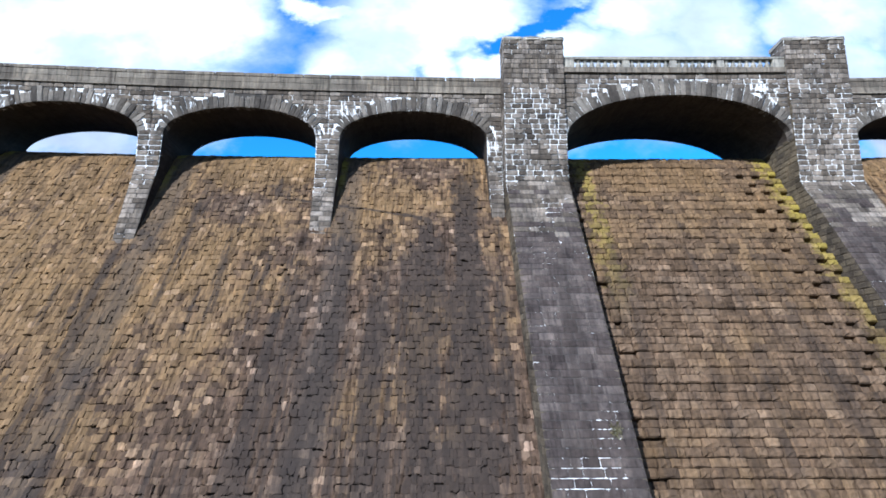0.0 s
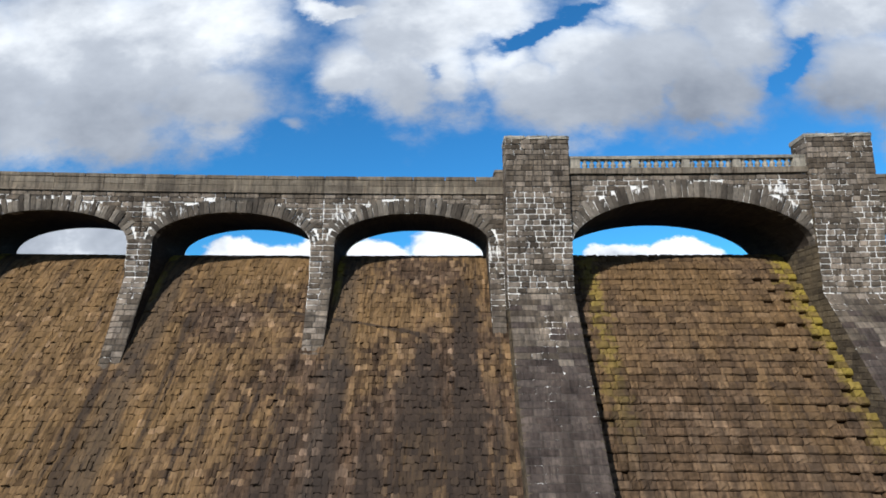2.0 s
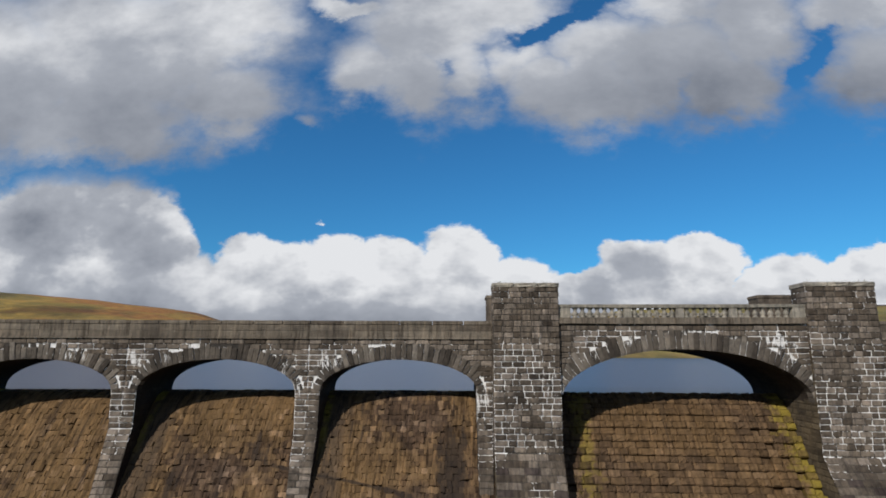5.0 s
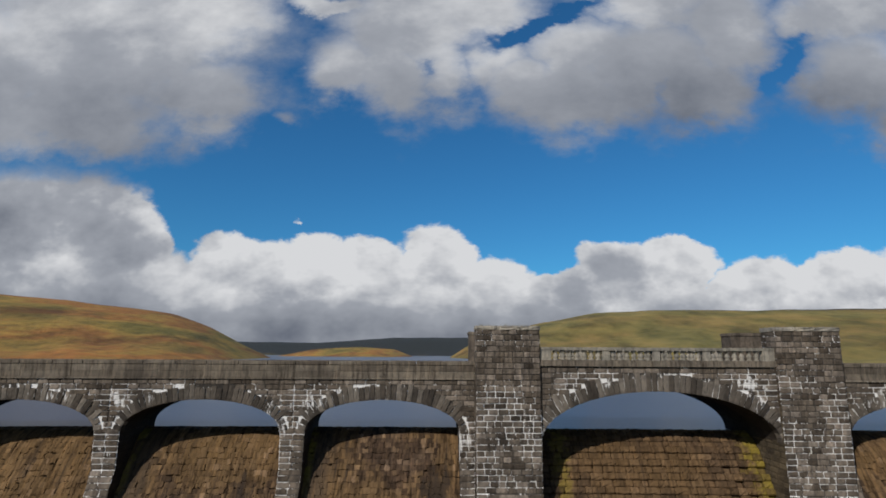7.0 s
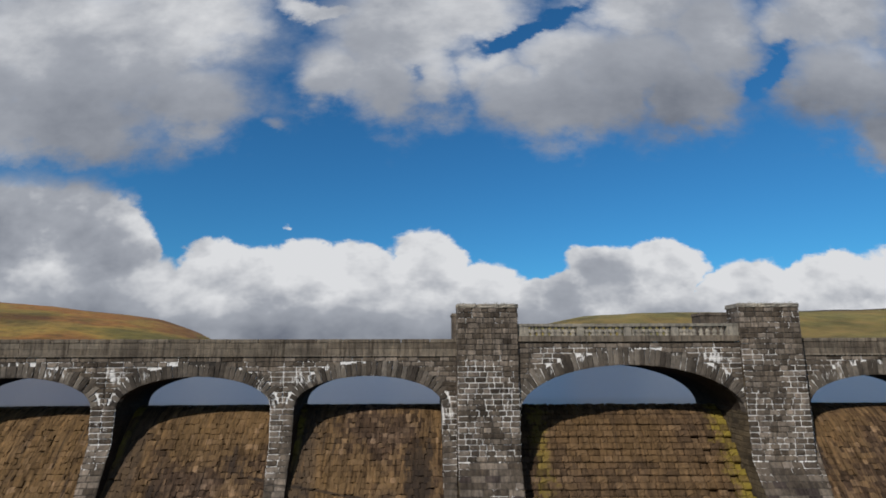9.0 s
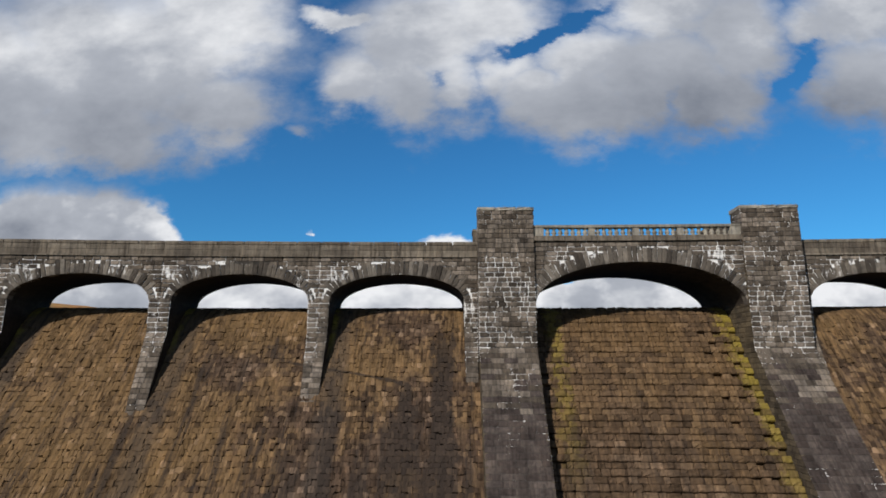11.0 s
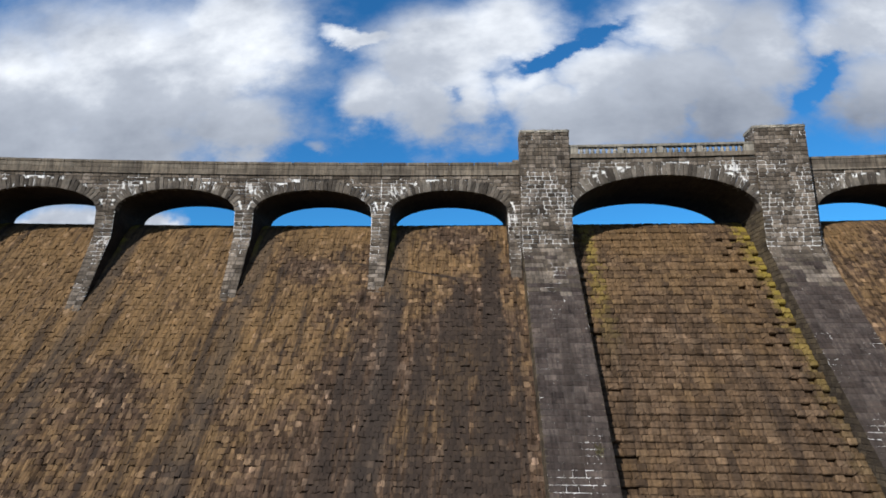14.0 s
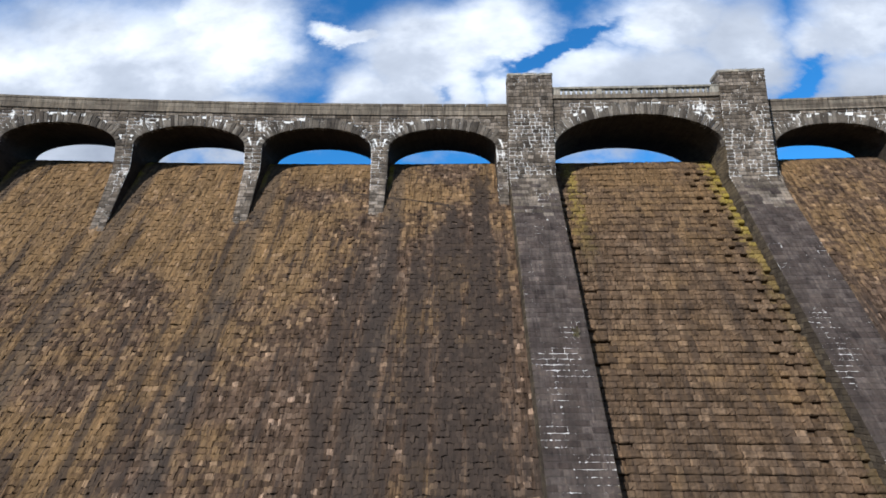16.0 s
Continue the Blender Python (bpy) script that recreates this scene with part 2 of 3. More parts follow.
    if moss:
        ragged = maths(t, "MULTIPLY", maths(t, "SUBTRACT", grain(t, pos, 1.6, 4.0, 0.7), 0.5), 3.4)
        near = maths(t, "ADD", xyz[0], ragged)
        green = maths(t, "MULTIPLY", span(t, near, 20.1, 21.1), span(t, xyz[2], 27.0, 40.0, 0.1, 1.0))
        other = maths(t, "MULTIPLY", maths(t, "MULTIPLY", span(t, near, 9.7, 9.1), span(t, near, 8.4, 8.8)), span(t, xyz[2], 31.0, 40.0, 0.0, 0.6))
        green = maths(t, "MULTIPLY", maths(t, "MAXIMUM", green, other), span(t, rnd, 0.15, 0.4, 0.35, 1.0))
        col = blend(t, maths(t, "MULTIPLY", green, moss), col, (0.235, 0.178, 0.03))
    if lime:
        crust = grain(t, pos, 1.0, 5.0, 0.7, (5.0, 5.0, 1.2 * lime_tall))
        zone = maths(t, "MULTIPLY", span(t, xyz[2], 37.5, 42.0), span(t, xyz[2], 45.6, 47.2, 1.0, 0.1))
        # seepage lines: under the string course of the wide span, and where two narrow arches meet
        seep = maths(t, "MULTIPLY", span(t, maths(t, "ABSOLUTE", maths(t, "SUBTRACT", xyz[2], 46.85)), 0.25, 0.7, 0.15, 0.0), span(t, maths(t, "ABSOLUTE", maths(t, "SUBTRACT", xyz[0], 14.45)), 5.5, 7.0, 1.0, 0.0))
        cusp = maths(t, "ABSOLUTE", maths(t, "SUBTRACT", maths(t, "MODULO", maths(t, "ADD", xyz[0], 64.83), 10.75), 5.375))
        cusp = maths(t, "MULTIPLY", maths(t, "MULTIPLY", span(t, cusp, 1.4, 2.9, 0.11, 0.0), span(t, xyz[0], 2.0, 4.0, 1.0, 0.0)), span(t, maths(t, "ABSOLUTE", maths(t, "SUBTRACT", xyz[2], 45.7)), 0.45, 1.0, 1.0, 0.0))
        low = maths(t, "MULTIPLY", span(t, xyz[2], 30.0, 26.0, 0.0, 0.03), span(t, maths(t, "ABSOLUTE", maths(t, "SUBTRACT", xyz[0], 14.45)), 11.0, 12.0, 1.0, 0.0))
        crust = maths(t, "ADD", crust, maths(t, "MULTIPLY", maths(t, "ADD", low, maths(t, "ADD", seep, cusp)), 1.5))
        crust = maths(t, "ADD", crust, maths(t, "MULTIPLY", maths(t, "SUBTRACT", zone, 0.7), 0.2))
        crust = maths(t, "ADD", crust, maths(t, "MULTIPLY", maths(t, "SUBTRACT", grain(t, pos, 0.42, 3.0, 0.5), 0.5), 1.1))
        crust = maths(t, "ADD", crust, maths(t, "MULTIPLY", maths(t, "SUBTRACT", small, 0.5), 0.15))
        col = blend(t, maths(t, "MULTIPLY", span(t, crust, 0.5 + salt, 0.57 + salt), lime), col, (0.78, 0.765, 0.74))
    t.links.new(col, b.inputs["Base Color"])
    b.inputs["Roughness"].default_value = 0.92
    b.inputs["Specular IOR Level"].default_value = 0.12
    rough = maths(t, "ADD", maths(t, "MULTIPLY", small, 0.6), maths(t, "MULTIPLY", grain(t, pos, 22.0, 4.0, 0.6), 0.4))
    t.links.new(node(t, "Bump", Strength=bump, Distance=0.06, Height=rough).outputs[0], b.inputs["Normal"])
    return m


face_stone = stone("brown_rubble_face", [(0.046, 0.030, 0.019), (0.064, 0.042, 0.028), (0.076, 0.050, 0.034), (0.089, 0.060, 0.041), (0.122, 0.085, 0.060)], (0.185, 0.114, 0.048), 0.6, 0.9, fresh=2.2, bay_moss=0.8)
step_stone = stone("brown_stepped_face", [(0.068, 0.044, 0.026), (0.089, 0.058, 0.035), (0.104, 0.068, 0.042), (0.130, 0.088, 0.056)], (0.16, 0.096, 0.040), 0.5, 0.6, moss=0.85, fresh=1.4)
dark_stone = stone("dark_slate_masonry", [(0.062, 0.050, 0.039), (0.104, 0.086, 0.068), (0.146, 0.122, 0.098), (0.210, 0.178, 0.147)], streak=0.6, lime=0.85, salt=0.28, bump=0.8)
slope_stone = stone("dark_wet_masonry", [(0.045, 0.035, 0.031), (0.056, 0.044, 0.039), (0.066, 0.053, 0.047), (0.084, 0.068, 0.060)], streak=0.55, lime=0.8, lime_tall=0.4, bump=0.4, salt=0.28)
ring_stone = stone("arch_ring_stone", [(0.048, 0.040, 0.033), (0.084, 0.071, 0.058), (0.116, 0.099, 0.081), (0.170, 0.148, 0.123)], lime=0.8, salt=0.28, bump=0.8)
side_stone = stone("unlimed_brown_masonry", [(0.046, 0.037, 0.027), (0.064, 0.051, 0.037), (0.082, 0.066, 0.047), (0.11, 0.088, 0.061)], (0.13, 0.10, 0.055), 0.3, 0.4)
coping_stone = stone("grey_coping", [(0.100, 0.083, 0.066), (0.131, 0.110, 0.088), (0.172, 0.148, 0.120)], (0.19, 0.165, 0.125), 0.3, 0.75, bump=0.8)
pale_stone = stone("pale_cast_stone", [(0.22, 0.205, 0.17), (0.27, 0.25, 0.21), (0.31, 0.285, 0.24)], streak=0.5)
joint = stone("shadowed_joint", [(0.038, 0.028, 0.020), (0.054, 0.040, 0.029)])
mortar = stone("limed_mortar", [(0.050, 0.044, 0.038), (0.080, 0.071, 0.062)], lime=1.0, lime_tall=1.2, salt=0.0)
# near-black: the shade under the arches is put into this colour
shade_stone = stone("shade_dark_masonry", [(0.036, 0.028, 0.022), (0.052, 0.041, 0.032)], streak=0.4)


# ---------------------------------------------------------------- plan of the dam
# u runs along the crest from the middle of the wide span, v is depth across the dam, z up.
XC, ARC, V0 = 14.45, 410.0, 34.4
PITCH, BAY_HALF = 10.75, 4.62
FIRST = 16.27          # middle of the first narrow bay beside a tower
TOWER_IN, TOWER_OUT = 6.95, 10.72
FRONT, BACK = 34.4, 39.25
MAIN_FRONT, MAIN_BACK, TOWER_FRONT = 33.15, 40.5, 32.95
STONE_FOOT = 16.5


def W(u, v, z):
    r, a = ARC + v - V0, u / ARC
    return Vector((XC + r * math.sin(a), V0 - ARC + r * math.cos(a), z))


def along(u):
    return Vector((math.cos(u / ARC), -math.sin(u / ARC), 0))


def across(u):
    return Vector((math.sin(u / ARC), math.cos(u / ARC), 0))


def face_v(u, z):
    return 33.45 - 0.67 * (38.79 - z) + 0.022 * max(0.0, -u - 10)


def buttress_v(z):
    return min(TOWER_FRONT, 31.95 - 0.67 * (39.04 - z))


def pier_v(z):
    return min(FRONT, FRONT - 0.4 * (41.6 - z))


def mesh_of(bm, name, mat, smooth=False):
    me = bpy.data.meshes.new(name)
    bmesh.ops.recalc_face_normals(bm, faces=bm.faces[:])
    bm.to_mesh(me)
    bm.free()
    me.materials.append(mat)
    for p in me.polygons:
        p.use_smooth = smooth
    return me


def part(name, bm, mat, parent=None, label="", smooth=False):
    ob = new(name, mesh_of(bm, name, mat, smooth))
    if parent:
        ob.parent = parent
    if label:
        ob["label"] = label
    return ob


def solid(bm, rings, closed_ends=True):
    """Joins rings of points (lists of equal length) into a closed skin."""
    vs = [[bm.verts.new(p) for p in r] for r in rings]
    n = len(vs[0])
    for a, b in zip(vs, vs[1:]):
        for i in range(n):
            bm.faces.new((a[i], a[(i + 1) % n], b[(i + 1) % n], b[i]))
    if closed_ends:
        bm.faces.new(vs[0])
        bm.faces.new(vs[-1][::-1])
    return bm


def box(bm, u0, u1, v0, v1, z0, z1, cuts=1):
    rings = []
    for i in range(cuts + 1):
        u = u0 + (u1 - u0) * i / cuts
        rings.append([W(u, v0, z0), W(u, v1, z0), W(u, v1, z1), W(u, v0, z1)])
    return solid(bm, rings)


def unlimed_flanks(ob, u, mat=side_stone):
    """The sides that face along the dam carry no lime; on piers they are shade-dark too."""
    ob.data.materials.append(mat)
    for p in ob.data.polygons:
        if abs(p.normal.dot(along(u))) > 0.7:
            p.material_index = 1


# ---------------------------------------------------------------- blocks of stone
def block_shapes(name, mat, worn, count=8, seed=3, ragged=0.0):
    """Unit blocks, 1 x 1 in front and 1 deep, with worn arrises and a hewn face."""
    rng = random.Random(seed)
    out = []
    for k in range(count):
        grid = [-0.5, -0.36, 0.0, 0.36, 0.5]
        verts, faces = [], []
        for j, z in enumerate(grid):
            for i, x in enumerate(grid):
                edge = i in (0, 4) or j in (0, 4)
                corner = i in (0, 4) and j in (0, 4)
                depth = (0.35 if corner else 0.22) * worn if edge else rng.uniform(-0.16, 0.10) * worn
                jx, jz = rng.uniform(-0.03, 0.03) * worn * 2, rng.uniform(-0.03, 0.03) * worn * 2
                x, z = x + (rng.uniform(-ragged, ragged) if edge else 0.0), grid[j] + (rng.uniform(-ragged, ragged) if edge else 0.0)
                verts.append((x * 0.985 + (jx if not corner else -0.03 * x), depth + (rng.uniform(0, 0.1) * worn), z * 0.985 + (jz if not corner else -0.03 * z)))
        for j in range(4):
            for i in range(4):
                a = j * 5 + i
                faces.append((a, a + 1, a + 6, a + 5))
        rim = [0, 1, 2, 3, 4, 9, 14, 19, 24, 23, 22, 21, 20, 15, 10, 5]
        base = len(verts)
        for i in (0, 4, 24, 20):
            verts.append((verts[i][0], 1.0, verts[i][2]))
        sides = ((0, 1, 2, 3, 4), (4, 9, 14, 19, 24), (24, 23, 22, 21, 20), (20, 15, 10, 5, 0))
        for k2, s in enumerate(sides):
            faces.append(tuple(s[::-1]) + (base + k2, base + (k2 + 1) % 4))
        me = bpy.data.meshes.new(name)
        me.from_pydata(verts, [], faces)
        me.materials.append(mat)
        out.append(me)
    return out


def frame_at(place, ex, ey, ez, w, d, h):
    m = Matrix((ex * w, ey * d, ez * h)).transposed().to_4x4()
    m.translation = place
    return m


def lay(parent, name, poses, shapes, focus, keep=300):
    """Blocks under parent: those nearest to focus one by one, the rest joined."""
    order = sorted(range(len(poses)), key=lambda i: (poses[i].translation - focus).length_squared)
    single, rest = order[:keep], order[keep:]
    for i in single:
        ob = new(name, shapes[i % len(shapes)])
        ob.parent = parent
        ob.matrix_basis = poses[i]
    if rest:
        verts, faces, base = [], [], 0
        raw = [(np.array([v.co[:] for v in s.vertices]), [tuple(p.vertices) for p in s.polygons]) for s in shapes]
        for i in rest:
            co, fs = raw[i % len(shapes)]
            m = np.array(poses[i])
            verts.append(co @ m[:3, :3].T + m[:3, 3])
            faces.extend(tuple(k + base for k in f) for f in fs)
            base += len(co)
        me = bpy.data.meshes.new("stonework")
        me.from_pydata(np.concatenate(verts).tolist(), [], faces)
        me.materials.append(shapes[0].materials[0])
        ob = tagged(new("stonework", me), kind="stuff")
        ob.parent = parent


def course(rng, a, b, mean, spread=0.35):
    """Cuts a..b into blocks of about mean length."""
    n = max(1, round((b - a) / mean))
    ws = [1 + rng.uniform(-spread, spread) for _ in range(n)]
    k, x = (b - a) / sum(ws), a
    for w in ws:
        yield x + w * k / 2, w * k
        x += w * k


rough_blocks = block_shapes("stone", face_stone, 0.24, 24, 5, 0.13)
step_blocks = block_shapes("stone", step_stone, 0.5, 16, 6, 0.03)
ashlar = block_shapes("stone", dark_stone, 0.2, 8, 7)
# blocks in that shade-dark tone, for the pier flanks
shade_ashlar = block_shapes("stone", shade_stone, 0.3, 8, 15)
side_ashlar = block_shapes("stone", side_stone, 0.3, 8, 12)
smooth_ashlar = block_shapes("stone", slope_stone, 0.25, 8, 8)
ring_blocks = block_shapes("voussoir", ring_stone, 0.14, 8, 9)
cap_blocks = block_shapes("cap_stone", pale_stone, 0.2, 6, 14)
cope_blocks = block_shapes("coping_stone", coping_stone, 0.12, 6, 10)


# ---------------------------------------------------------------- spillway faces
def profile(u, foot):
    """The downstream face and rounded crest as (v, z), from the foot up."""
    top = face_v(u, 42.2)
    pts = [(face_v(u, foot), foot)]
    if abs(u) <= TOWER_IN:                # the stepped face lies less deep between the buttresses lower down
        pts = [(face_v(u, foot) - 0.5, foot), (face_v(u, 35.0) - 0.45, 35.0)]
    pts += [(top, 42.2), (top + 0.42, 42.72), (top + 0.95, 43.15), (top + 1.5, 43.42), (top + 2.0, 43.52)]
    return pts


def spillway(u0, u1, stepped, rng, focus_u):
    bm = bmesh.new()
    rings = []
    for i in range(7):
        u = u0 + (u1 - u0) * i / 6
        sunk = 0.42 if stepped else 0.12
        front = [(v + sunk, z - sunk / 2) for v, z in profile(u, 0.0)]
        b = front[-1]
        rings.append([W(u, v, z) for v, z in front + [(b[0] + 1.2, b[1] - 0.05), (b[0] + 2.4, b[1] - 0.9), (b[0] + 3.4, 36.0), (b[0] + 3.4, 0.0)]])
    solid(bm, rings)
    wall = part("spillway_face", bm, joint)
    tagged(wall, "stepped brown stone spillway face between the two towers" if stepped else "streaked brown rough-stone spillway face below the crest viaduct", "dam face", "spillway faces", "structure")
    pts = profile((u0 + u1) / 2, STONE_FOOT)
    poses = []
    rise = 0.43 if stepped else 0.36
    # walk up the profile by arc length
    segs, total = [], 0.0
    for (va, za), (vb, zb) in zip(pts, pts[1:]):
        length = math.hypot(vb - va, zb - za)
        segs.append((total, length, va, za, vb, zb))
        total += length
    s = rise / 2
    row = 0
    while s < total - 0.1:
        a, length, va, za, vb, zb = next(g for g in reversed(segs) if s >= g[0])
        f = (s - a) / length
        z = za + (zb - za) * f
        tv, tz = (vb - va) / length, (zb - za) / length
        lean = 0.0
        if stepped:                       # each course stands steeper than the slope, which leaves a ledge
            lean = 0.15 if z < 43 else 0.1
        cv, cz = tv * math.cos(lean) - tz * math.sin(lean), tv * math.sin(lean) + tz * math.cos(lean)
        shift = 0.0
        if stepped:                       # courses go in pairs, with a ledge above each pair
            shift = rise / 2 if row % 2 else -rise / 2
            f -= shift / length
            z = za + (zb - za) * f
        tooth = ((row * 7) % 5 - 2) * 0.07          # neighbouring bays share this toothed edge
        a0, a1 = u0 + (0 if abs(u0) < 11 else tooth), u1 + (0 if abs(u1) < 11 else tooth)
        if stepped:
            stones = [(u, w, i if i < 2 else -1) for i, (u, w) in enumerate(course(rng, a0, 4.3, 0.64, 0.5))] + [(u, w, 10 + i) for i, (u, w) in enumerate(course(rng, 4.3, a1, 0.53, 0.1))]
        else:
            stones = [(u, w, -1) for u, w in course(rng, a0, a1, 0.29, 0.5)]
        for u, w, col in stones:
            v = va + (vb - va) * f + face_v(u, 30) - face_v((u0 + u1) / 2, 30)
            if stepped:
                out = rng.uniform(-0.05, 0.05)
                if col >= 10 and row % 2 == 0 and (col + row // 2) % 2 and z < 42.4 and rng.random() < 0.75:
                    out = rng.uniform(-0.34, -0.2)      # a stone set far back beside the tower
                if 0 <= col < 2 and row % 2 == 0 and z < 41.5 and rng.random() < 0.3:
                    out = -0.25
            else:
                out = rng.choice((-0.04, -0.02, 0.0, 0.0, 0.01, 0.02, 0.045)) + rng.uniform(-0.015, 0.015)
            if z > 42.75:                 # worn smooth at the crest
                out = rng.uniform(-0.015, 0.015)
            ex, up, deep = along(u), across(u) * cv + Vector((0, 0, cz)), across(u) * cz - Vector((0, 0, cv))
            poses.append(frame_at(W(u, v, z) + up * (shift + (0 if stepped or z > 42.7 else rng.uniform(-0.06, 0.06))) - deep * (out + 0.05), ex, deep, up, w * (0.99 if stepped else 1.1), 0.5 if stepped else 0.36, rise * (rng.uniform(0.88, 0.97) if stepped else rng.uniform(0.98, 1.18))))
        s += rise
        row += 1
    lay(wall, "stone", poses, step_blocks if stepped else rough_blocks, W(focus_u, 30, 36))
    return wall


# ---------------------------------------------------------------- arched spans
def arched_span(uc, half, crown, spring, front, back, u0, u1, top, ring, rng, mean, stepped_top):
    high = crown - spring                 # half an ellipse
    n = 40
    cols = [(u0, spring)]
    for i in range(n + 1):
        a = math.pi * (1 - i / n)
        cols.append((uc + half * math.cos(a), spring + high * math.sin(a)))
    cols += [(u1, spring)]
    cols = [c for i, c in enumerate(cols) if i == 0 or c[0] > cols[i - 1][0] + 1e-4]
    bm = bmesh.new()
    rings = [[W(u, front + 0.03, z), W(u, back, z), W(u, back, top), W(u, front + 0.03, top)] for u, z in cols]
    solid(bm, rings)
    body = part("bridge_span", bm, mortar)
    # the underside gets the stone whose colour holds the shade
    body.data.materials.append(shade_stone)
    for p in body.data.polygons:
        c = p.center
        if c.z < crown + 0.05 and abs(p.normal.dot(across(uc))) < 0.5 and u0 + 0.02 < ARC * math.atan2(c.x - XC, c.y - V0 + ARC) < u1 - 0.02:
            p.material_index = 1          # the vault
    tagged(body, "dark stone arch span of the crest viaduct, lime-streaked", "arch bridge", "spans of the crest viaduct")
    # arch ring: blocks of even width round the ellipse
    fine_steps = 600
    mid_line = [(math.cos(math.pi * i / fine_steps) * (half + ring / 2), math.sin(math.pi * i / fine_steps) * (high + ring / 2)) for i in range(fine_steps + 1)]
    runs, total = [0.0], 0.0
    for (x0, y0), (x1, y1) in zip(mid_line, mid_line[1:]):
        total += math.hypot(x1 - x0, y1 - y0)
        runs.append(total)
    m = round(total / 0.34)
    poses = []
    for i in range(m):
        k = next(j for j, r in enumerate(runs) if r >= total * (i + 0.5) / m)
        a = math.pi * k / fine_steps
        nx, nz = math.cos(a) / half, math.sin(a) / high
        nl = math.hypot(nx, nz)
        nx, nz = nx / nl, nz / nl
        deep = across(uc)
        radial = along(uc) * nx + Vector((0, 0, nz))
        tang = along(uc) * nz - Vector((0, 0, nx))
        h = ring * rng.choice((0.8, 0.95, 1.02, 1.16)) * rng.uniform(0.95, 1.05)
        if abs(nx) > 0.75:
            h = min(h, 0.45)
        w = total / m - 0.03
        u, z = uc + half * math.cos(a) + nx * (h / 2 - 0.015), spring + high * math.sin(a) + nz * (h / 2 - 0.015)
        poses.append(frame_at(W(u, front - rng.uniform(0.005, 0.07), z), tang, deep, radial, w, 0.6, h))
    lay(body, "voussoir", poses, ring_blocks, W(uc, front, crown), 60)
    # coursed spandrel
    poses, z, rise = [], spring - 0.1, 0.31
    wide, tall = half + ring * 0.6, high + ring * 0.92
    while z + rise < top + 0.05:
        up_by = max(0.0, (z + 0.06 - spring) / tall)
        lim = wide * math.sqrt(1 - up_by ** 2) if up_by < 1 else 0.0
        runs = [(u0, u1)] if lim == 0.0 else [(u0, uc - lim), (uc + lim, u1)]
        for a, b in runs:
            if b - a > 0.15:
                for u, w in course(rng, a, b, mean):
                    poses.append(frame_at(W(u, front - rng.uniform(0, 0.03), z + rise / 2), along(u), across(u), Vector((0, 0, 1)), w - 0.04, 0.3, rise - 0.04))
        z += rise
    lay(body, "stone", poses, ashlar, W(uc, front, crown), 200)
    return body


def parapet(u0, u1, front, back, rng):
    """Low wall on the span's edge: ledge, smooth wall, coping."""
    for vf, vb, lip in ((front - 0.02, front + 0.42, -1), (back - 0.42, back + 0.02, 1)):
        bm = bmesh.new()
        box(bm, u0, u1, vf, vb, 46.86, 47.62, 6)
        wall = part("parapet_wall", bm, coping_stone)
        tagged(wall, "plain grey stone parapet wall on the viaduct", "parapet", "parapet walls", "structure")
        bm = bmesh.new()
        box(bm, u0, u1, vf - (0.09 if lip < 0 else 0.0), vb + (0.09 if lip > 0 else 0.0), 46.76, 46.88, 6)
        part("ledge", bm, coping_stone, wall)
        poses = []
        for u, w in course(rng, u0, u1, 1.8, 0.1):
            poses.append(frame_at(W(u, vf - 0.06, 47.735), along(u), across(u), Vector((0, 0, 1)), w - 0.015, vb - vf + 0.12, 0.235))
        lay(wall, "coping_stone", poses, cope_blocks, W(u0, front, 47))
        if lip < 0:
            poses = []
            for u, w in course(rng, u0, u1, 2.7, 0.1):
                for z, h in ((47.05, 0.35), (47.42, 0.37)):
                    poses.append(frame_at(W(u, vf - 0.03, z), along(u), across(u), Vector((0, 0, 1)), w - 0.02, 0.2, h - 0.012))
            lay(wall, "facing_stone", poses, cope_blocks, W(u0, front, 47))


def pier(u, rng, half=0.735):
    """A slim pier that rises out of the sloping face."""
    bm = bmesh.new()
    levels = [34.5, 36.5, 38.5, 40.0, 41.6, 43.95]
    full = half

    def half_at(z):                       # the pier narrows towards its foot
        return full * (1 - 0.03 * max(0.0, 43.75 - z))
    solid(bm, [[W(u + s * half_at(z), v, z) for s, v in ((-1, pier_v(z) + 0.03), (1, pier_v(z) + 0.03), (1, BACK), (-1, BACK))] for z in levels])
    ob = part("viaduct_pier", bm, mortar)
    tagged(ob, "slim dark masonry pier with white lime streaks on the dam face", "pier", "viaduct piers")
    # pier flanks and their blocks are coloured dark in place of deeper shade
    unlimed_flanks(ob, u, shade_stone)
    poses, flank, z, rise = [], [], 35.3, 0.33
    while z < 43.8:
        zm = z + rise / 2
        tilt = 0.4 if zm < 41.6 else 0.0
        k = math.hypot(tilt, 1)
        half = half_at(zm)
        for c, w in course(rng, u - half, u + half, 0.6):
            up = across(u) * (tilt / k) + Vector((0, 0, 1 / k))
            deep = across(u) * (1 / k) - Vector((0, 0, tilt / k))
            poses.append(frame_at(W(c, pier_v(zm), zm) - deep * rng.uniform(0, 0.03), along(u), deep, up, w - 0.04, 0.3, rise * k - 0.04))
        for s in (-1, 1):
            for c, w in course(rng, pier_v(zm) + 0.02, BACK, 0.8):
                flank.append(frame_at(W(u + s * (half + rng.uniform(0, 0.02)), c, zm), across(u) * s, along(u) * -s, Vector((0, 0, 1)), w - 0.04, 0.2, rise - 0.04))
        z += rise
    lay(ob, "stone", poses, ashlar, W(u, 34, 41), 150)
    lay(ob, "flank_stone", flank, shade_ashlar, W(u, 34, 41), 100)
    return ob


